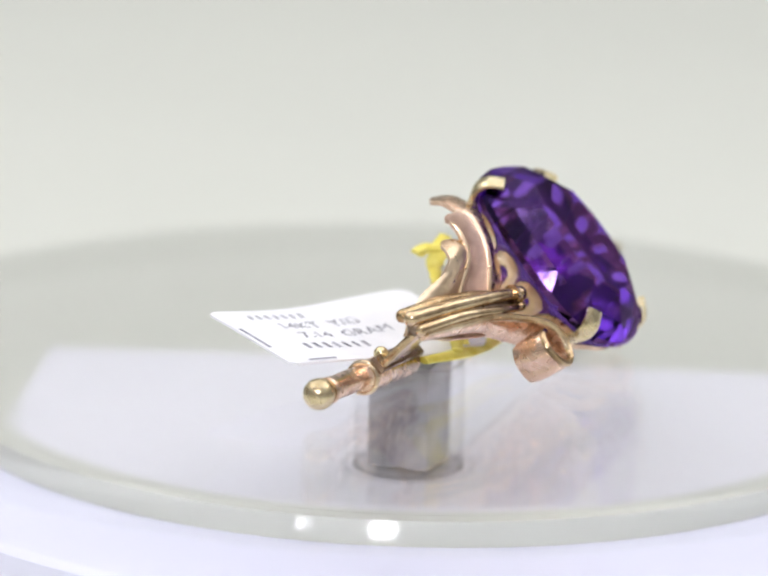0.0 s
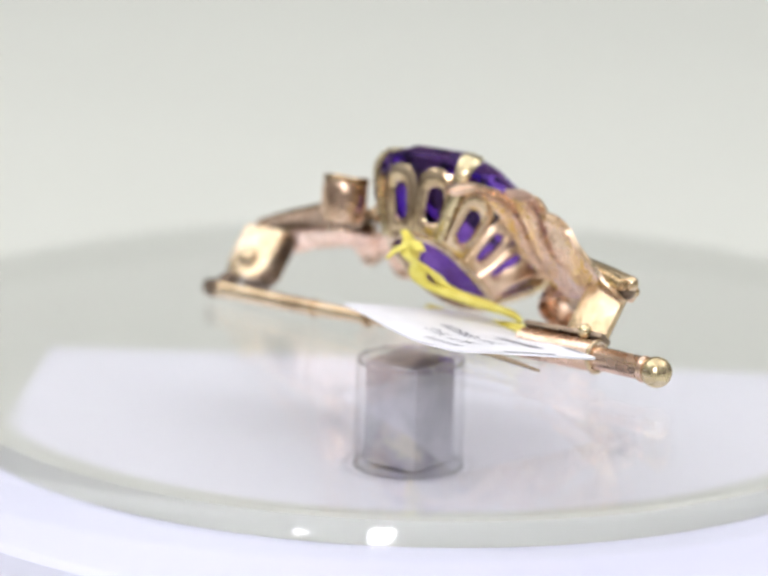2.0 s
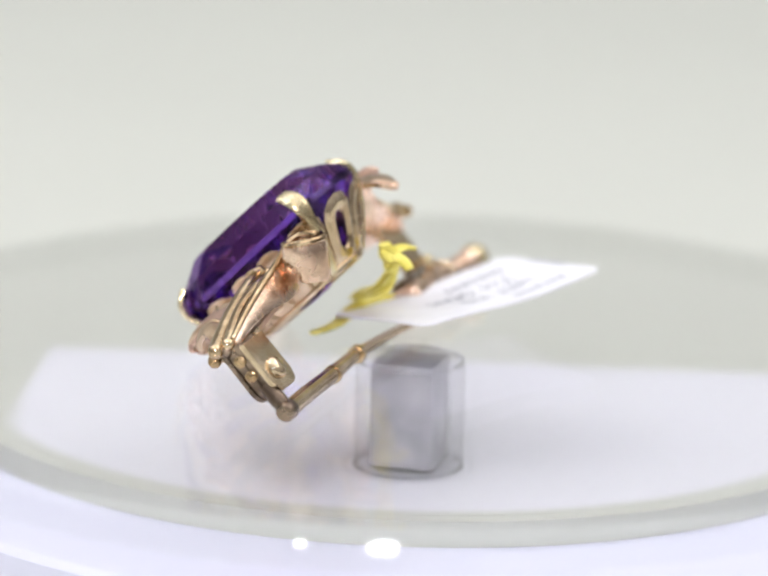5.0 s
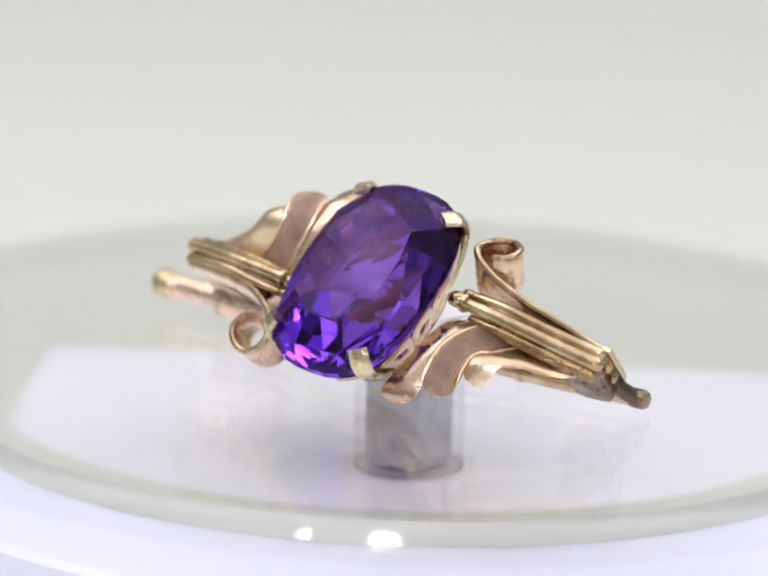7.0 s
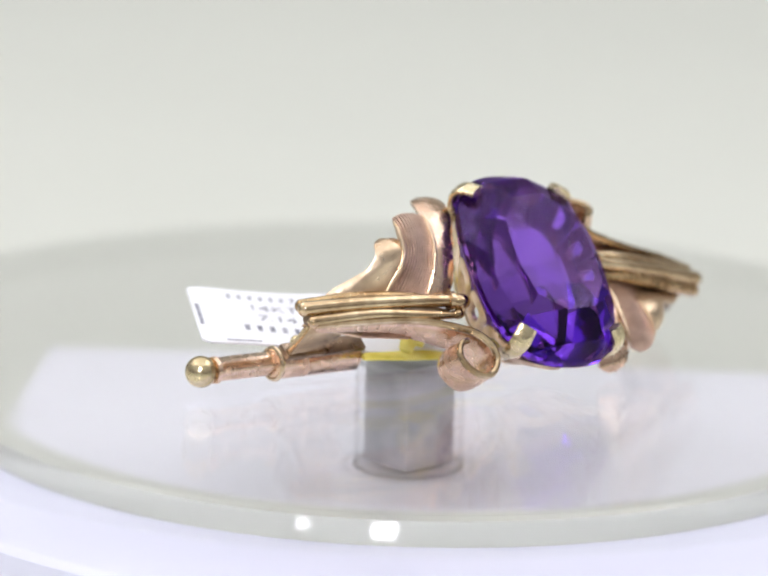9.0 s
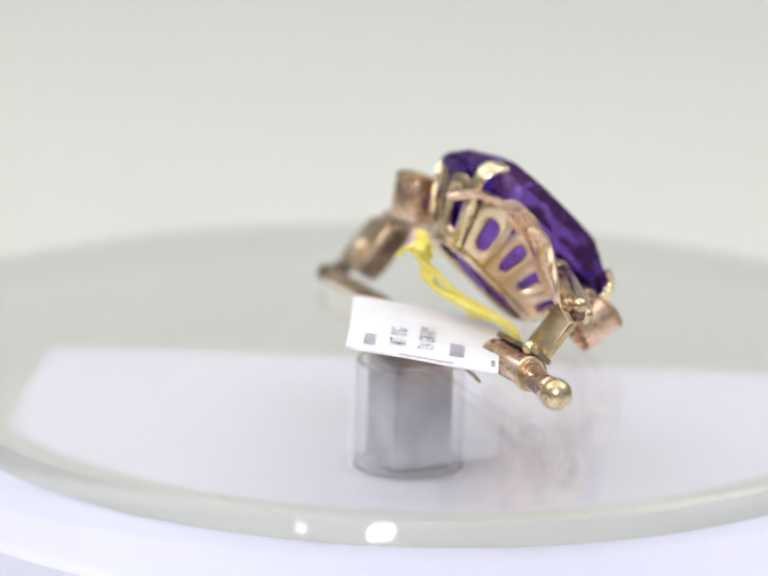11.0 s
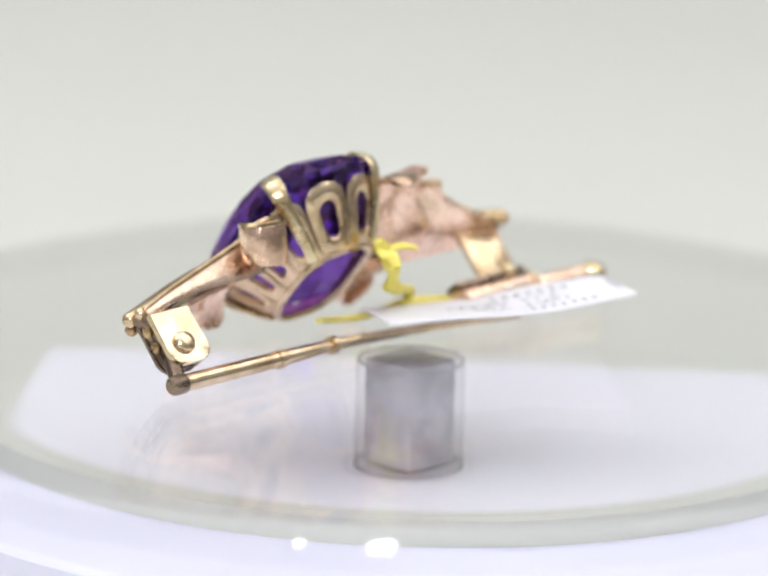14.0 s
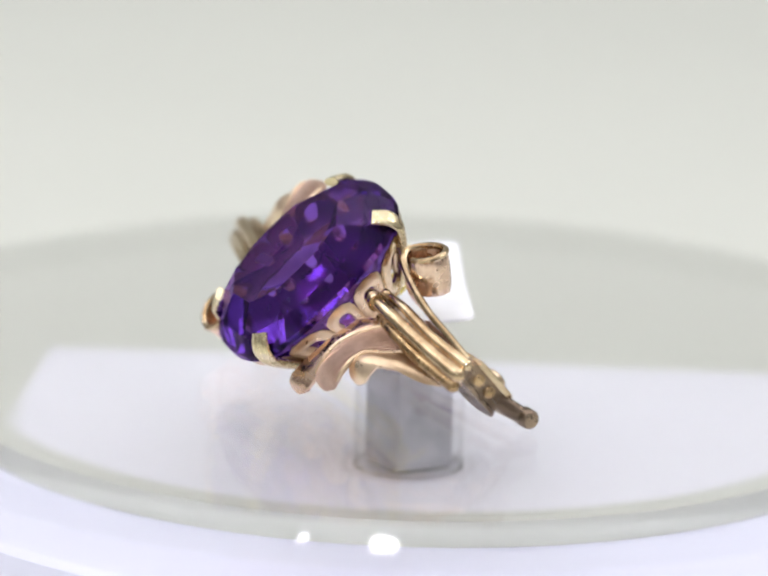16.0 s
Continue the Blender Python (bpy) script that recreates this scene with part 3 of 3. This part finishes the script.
def build_fittings(root):
    # hinge bracket: an inset dark box between two plates with rounded ends
    def plate(u0, u1, v0, v1, n0, n1, r):
        bm = bmesh.new()
        outline = [(u1, n1), (u0, n1)]
        outline += [(u0 + r - r * math.cos(a), n0 + r - r * math.sin(a)) for a in np.linspace(0, math.pi / 2, 7)]
        outline += [(u1 - r + r * math.sin(a), n0 + r - r * math.cos(a)) for a in np.linspace(0, math.pi / 2, 7)]
        rings = [[bm.verts.new(Vector((u, v, n)) * MM) for u, n in outline] for v in (v0, v1)]
        a, b = rings
        bm.faces.new(a)
        bm.faces.new(b[::-1])
        for k in range(len(a)):
            bm.faces.new((a[k], b[k], b[(k + 1) % len(a)], a[(k + 1) % len(a)]))
        rims = [e for e in bm.edges if abs(e.verts[0].co.y - e.verts[1].co.y) < 1e-7]
        bmesh.ops.bevel(bm, geom=rims, offset=0.1 * MM, segments=2, affect="EDGES", profile=0.6)
        return bm
    hinge = part("hinge", plate(20.3, 24.9, 0.5, 2.3, -12.1, -6.0, 1.2), DARK_GOLD, root, "boxed hinge bracket with darkened sides")
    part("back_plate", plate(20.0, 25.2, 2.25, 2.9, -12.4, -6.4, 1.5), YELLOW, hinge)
    part("middle_plate", plate(20.1, 25.1, 1.15, 1.55, -12.3, -6.4, 1.4), DARK_GOLD, hinge)
    part("front_plate", plate(20.1, 25.1, 0.0, 0.45, -12.2, -6.0, 1.4), DARK_GOLD, hinge)
    bm = bmesh.new()
    for n in (-7.6, -9.4):
        add_tube(bm, [Vector((24.7, 1.35, n)), Vector((25.25, 1.35, n)), Vector((25.45, 1.35, n))], [0.62, 0.62, 0.35], 12)
    part("hinge_stud", bm, ANTIQUE, hinge)
    bm = bmesh.new()
    add_tube(bm, [Vector((22.9, 2.6, -10.2)), Vector((22.9, 3.2, -10.2)), Vector((22.9, 3.5, -10.2)), Vector((22.9, 3.65, -10.2))], [1.2, 1.2, 1.0, 0.5], 18, 1, (0, 0, 1))
    part("rivet", bm, YELLOW, hinge)
    bm = bmesh.new()
    add_tube(bm, [Vector((24.2, 1.6, -11.2)), Vector((24.8, 1.9, -12.6)), Vector((25.4, 2.3, -14.0))], [0.9, 0.9, 0.8], 12)
    part("knuckle", bm, DARK_GOLD, hinge)
    # pin stem
    bm = bmesh.new()
    pts = curve_points([(25.6, 2.4, -14.2), (20, 2.2, -14.2), (12, 2.1, -14.3), (3, 2.1, -14.4), (-8, 2.5, -15.4), (-20, 3.0, -17.1)], 40)
    add_tube(bm, pts, lerp_list([0.9, 0.9, 0.85, 0.6, 0.5, 0.15], 40), 12)
    pin = part("pin_stem", bm, YELLOW, root)
    bm = bmesh.new()
    add_tube(bm, [Vector((24.9, 2.4, -14.2)), Vector((25.1, 2.4, -14.2)), Vector((26.4, 2.4, -14.2)), Vector((26.7, 2.4, -14.2))], [0.95, 1.02, 1.0, 0.8], 14)
    part("pin_head", bm, DARK_GOLD, pin, "darkened pin head")
    for u in (4.6, 11.9):
        bm = bmesh.new()
        add_tube(bm, [Vector((u - 0.3, 2.1, -14.35)), Vector((u + 0.3, 2.1, -14.35))], [0.98, 0.98], 14)
        part("collar", bm, YELLOW, pin)
    # catch on the other arm
    bm = bmesh.new()
    add_box(bm, -24.6, -19.4, 0.7, 1.5, -11.6, -5.4, 0.2)
    catch = part("catch", bm, BRONZE, root, "trombone catch on a flat leg")
    bm = bmesh.new()
    add_box(bm, -24.8, -14.8, 0.5, 2.3, -11.9, -11.3, 0.15)
    part("plate", bm, DARK_GOLD, catch, "darkened gold plate")
    bm = bmesh.new()
    add_ball(bm, (-22.6, 2.3, -11.5), 0.75, 16)
    part("rivet", bm, GREEN, catch)
    bm = bmesh.new()
    add_tube(bm, [Vector((-14.9, 1.2, -13.4)), Vector((-15.1, 1.2, -13.4)), Vector((-24.8, 1.5, -13.7)), Vector((-25.0, 1.5, -13.7))], [1.4, 1.6, 1.6, 1.4], 20)
    part("tube", bm, ROSE, catch)
    bm = bmesh.new()
    pts = [Vector((-24.8, 1.5 + 1.55 * math.cos(a), -13.7 + 1.55 * math.sin(a))) for a in np.linspace(0, 2 * math.pi, 24, endpoint=False)]
    add_tube(bm, pts, [0.28] * 24, 8, 1, (1, 0, 0), closed=True)
    part("collar", bm, YELLOW, catch)
    bm = bmesh.new()
    add_tube(bm, [Vector((-20, 1.5, -13.6)), Vector((-31.2, 2.05, -14.3)), Vector((-31.4, 2.05, -14.35)), Vector((-31.9, 2.05, -14.35))], [1.25, 1.22, 1.4, 1.3], 18)
    slide = part("slide", bm, ROSE, root)
    bm = bmesh.new()
    add_ball(bm, (-33.1, 2.15, -14.5), 1.6, 24)
    part("ball_tip", bm, GREEN, slide, "greenish gold ball")


AXIS_X = Vector((0.3972, 0.9168, -0.041)).normalized()
ELEV = radians(48)
AXIS_N = Vector((math.cos(ELEV) * 0.918, -math.cos(ELEV) * 0.397, math.sin(ELEV)))
AXIS_N = (AXIS_N - AXIS_X * AXIS_N.dot(AXIS_X)).normalized()
AXIS_U = AXIS_N.cross(AXIS_X)
BROOCH_AT = Matrix.Translation(Vector((14.64, -1.82, 23.0)) * MM) @ Matrix((AXIS_X, AXIS_U, AXIS_N)).transposed().to_4x4()


def build_brooch():
    root = tagged(new("brooch"), "rose and yellow gold bar brooch with a large purple amethyst", "brooch")
    root.matrix_basis = BROOCH_AT
    build_stone(root)
    build_basket(root)
    build_arm(root, 1)
    build_arm(root, -1)
    build_fittings(root)
    return root


# ---- tag ----
TAG_A, TAG_B = Vector((-20.8, -10.5, 18.2)), Vector((-11.8, -22.8, 16.5))
TAG_C, TAG_D = Vector((-0.8, 7.5, 16.7)), Vector((8.0, -5.0, 14.5))


TAG_W, TAG_H = 26.6, 15.4


def paper(x, y, h):
    """A point of the tag's slightly curled sheet, h over it, in its own space (mm)."""
    f, g = x / TAG_W, y / TAG_H
    q = TAG_B * (1 - f) * (1 - g) + TAG_D * f * (1 - g) + TAG_A * (1 - f) * g + TAG_C * f * g
    return q + Vector((0, 0, 1)) * (h - 0.35 * math.sin(math.pi * f) + 0.18 * math.sin(7 * f + 2 * g))


def ink_bar(parent, x0, x1, y0, y1, name="ink_bar"):
    bm = bmesh.new()
    n = max(2, int((x1 - x0) / 0.6))
    cols = [[bm.verts.new(paper(x, y, 0.16) * MM) for y in np.linspace(y0, y1, 4)] for x in np.linspace(x0, x1, n)]
    for a, b in zip(cols, cols[1:]):
        for k in range(3):
            bm.faces.new((a[k], b[k], b[k + 1], a[k + 1]))
    part(name, bm, INK, parent, smooth=False)


def ink_text(parent, words, x, y, size):
    cu = bpy.data.curves.new("print", "FONT")
    cu.body, cu.size, cu.resolution_u = words, size * MM, 2
    tmp = bpy.data.objects.new("print", cu)
    me = bpy.data.meshes.new_from_object(tmp)
    bpy.data.objects.remove(tmp)
    for v in me.vertices:
        v.co = paper(x + v.co.x / MM, y + v.co.y / MM, 0.16) * MM
    me.materials.clear()
    me.materials.append(INK)
    ob = new("print", me)
    ob.parent = parent


def build_tag():
    root = tagged(new("price_tag"), "white paper price tag tied on with yellow string", "price tag")
    bm = bmesh.new()
    nx, ny, wid, hei, cut = 32, 20, TAG_W, TAG_H, 0.8
    top, low = [], []
    for i in range(nx + 1):
        ct, cl = [], []
        for k in range(ny + 1):
            x, y = wid * i / nx, hei * k / ny
            # rounded corners
            ox = max(0, cut - min(x, wid - x))
            oy = max(0, cut - min(y, hei - y))
            if ox > 0 and oy > 0 and ox + oy > cut:
                e = (ox + oy - cut) / 2
                x += e if x < wid / 2 else -e
                y += e if y < hei / 2 else -e
            ct.append(bm.verts.new(paper(x, y, 0.11) * MM))
            cl.append(bm.verts.new(paper(x, y, -0.11) * MM))
        top.append(ct)
        low.append(cl)
    for i in range(nx):
        for k in range(ny):
            bm.faces.new((top[i][k], top[i + 1][k], top[i + 1][k + 1], top[i][k + 1]))
            bm.faces.new((low[i][k], low[i][k + 1], low[i + 1][k + 1], low[i + 1][k]))
    for i in range(nx):
        bm.faces.new((top[i][0], low[i][0], low[i + 1][0], top[i + 1][0]))
        bm.faces.new((top[i][ny], top[i + 1][ny], low[i + 1][ny], low[i][ny]))
    for k in range(ny):
        bm.faces.new((top[0][k], top[0][k + 1], low[0][k + 1], low[0][k]))
        bm.faces.new((top[nx][k], low[nx][k], low[nx][k + 1], top[nx][k + 1]))
    sheet = part("paper", bm, PAPER, root)
    ink_text(sheet, "14KT  Y/G", 5.8, 9.5, 2.4)
    ink_text(sheet, "7.14  GRAM", 6.6, 6.6, 2.4)
    # code numbers as bars
    for k in range(7):
        ink_bar(sheet, 4.0 + k * 1.1, 4.0 + k * 1.1 + 0.4, 12.5, 13.7, "code_bar")
        ink_bar(sheet, 4.9 + k * 1.3, 4.9 + k * 1.3 + 0.5, 3.5, 5.0, "code_bar")
    ink_bar(sheet, 0.35, 0.75, 4.5, 10.0, "ruled_line")
    ink_bar(sheet, 2.6, 6.2, 0.35, 0.75, "ruled_line")
    # string

    def strand(ctrl, radii, flat=0.45):
        bm = bmesh.new()
        pts = curve_points(ctrl, 30)
        add_tube(bm, pts, [1.3 * r for r in lerp_list(radii, 30)], 10, flat, (0.3, 0.2, 1))
        part("string", bm, STRING, root, "yellow plastic string")
    strand([(3.2, 2.0, 24.0), (2.6, 1.0, 22.6), (2.0, 0.3, 20.6), (2.7, -0.6, 18.7), (3.4, -5.0, 17.2), (4.4, -9.0, 16.1), (4.6, -10.4, 15.2)], [0.5, 0.85, 0.7, 0.75, 0.8, 0.7, 0.5])
    strand([(3.4, 1.6, 23.4), (2.2, 1.6, 21.8), (2.6, -1.2, 20.0), (3.6, -3.0, 18.2), (4.8, -7.2, 16.6), (5.4, -9.0, 15.6)], [0.4, 0.6, 0.55, 0.55, 0.5, 0.4])
    strand([(2.6, 1.2, 22.8), (1.2, 0.2, 23.2), (0.0, -0.8, 22.9)], [0.7, 0.6, 0.4])
    strand([(2.6, 1.2, 22.6), (1.4, 2.2, 22.4), (0.6, 3.0, 21.6)], [0.7, 0.5, 0.35])
    strand([(1.2, -13.0, 14.7), (4.6, -9.8, 14.6), (7.4, -4.0, 14.0), (10.0, 1.0, 14.4)], [0.6, 0.75, 0.65, 0.5])
    return root


# ---- build ----
build_sweep()
build_panel()
build_side_panel(-1)
build_side_panel(1)
build_base()
build_deck()
build_base_top()
build_led(-54, -640, 420, 50, 220)
build_led(-230, -610, 420, 14, 130)
TABLE = build_turntable()
POST = build_post()
BROOCH = build_brooch()
TAG = build_tag()


def motions():
    turn = 0.645273
    for thing in (POST, BROOCH, TAG, TABLE):
        rest = thing.matrix_basis.copy()
        rows = []
        for i in range(33):
            t = i * 0.5
            spin = Matrix.Rotation(turn * t, 4, "Z")
            rows.append((t, spin @ rest))
        walk(thing, rows)


motions()
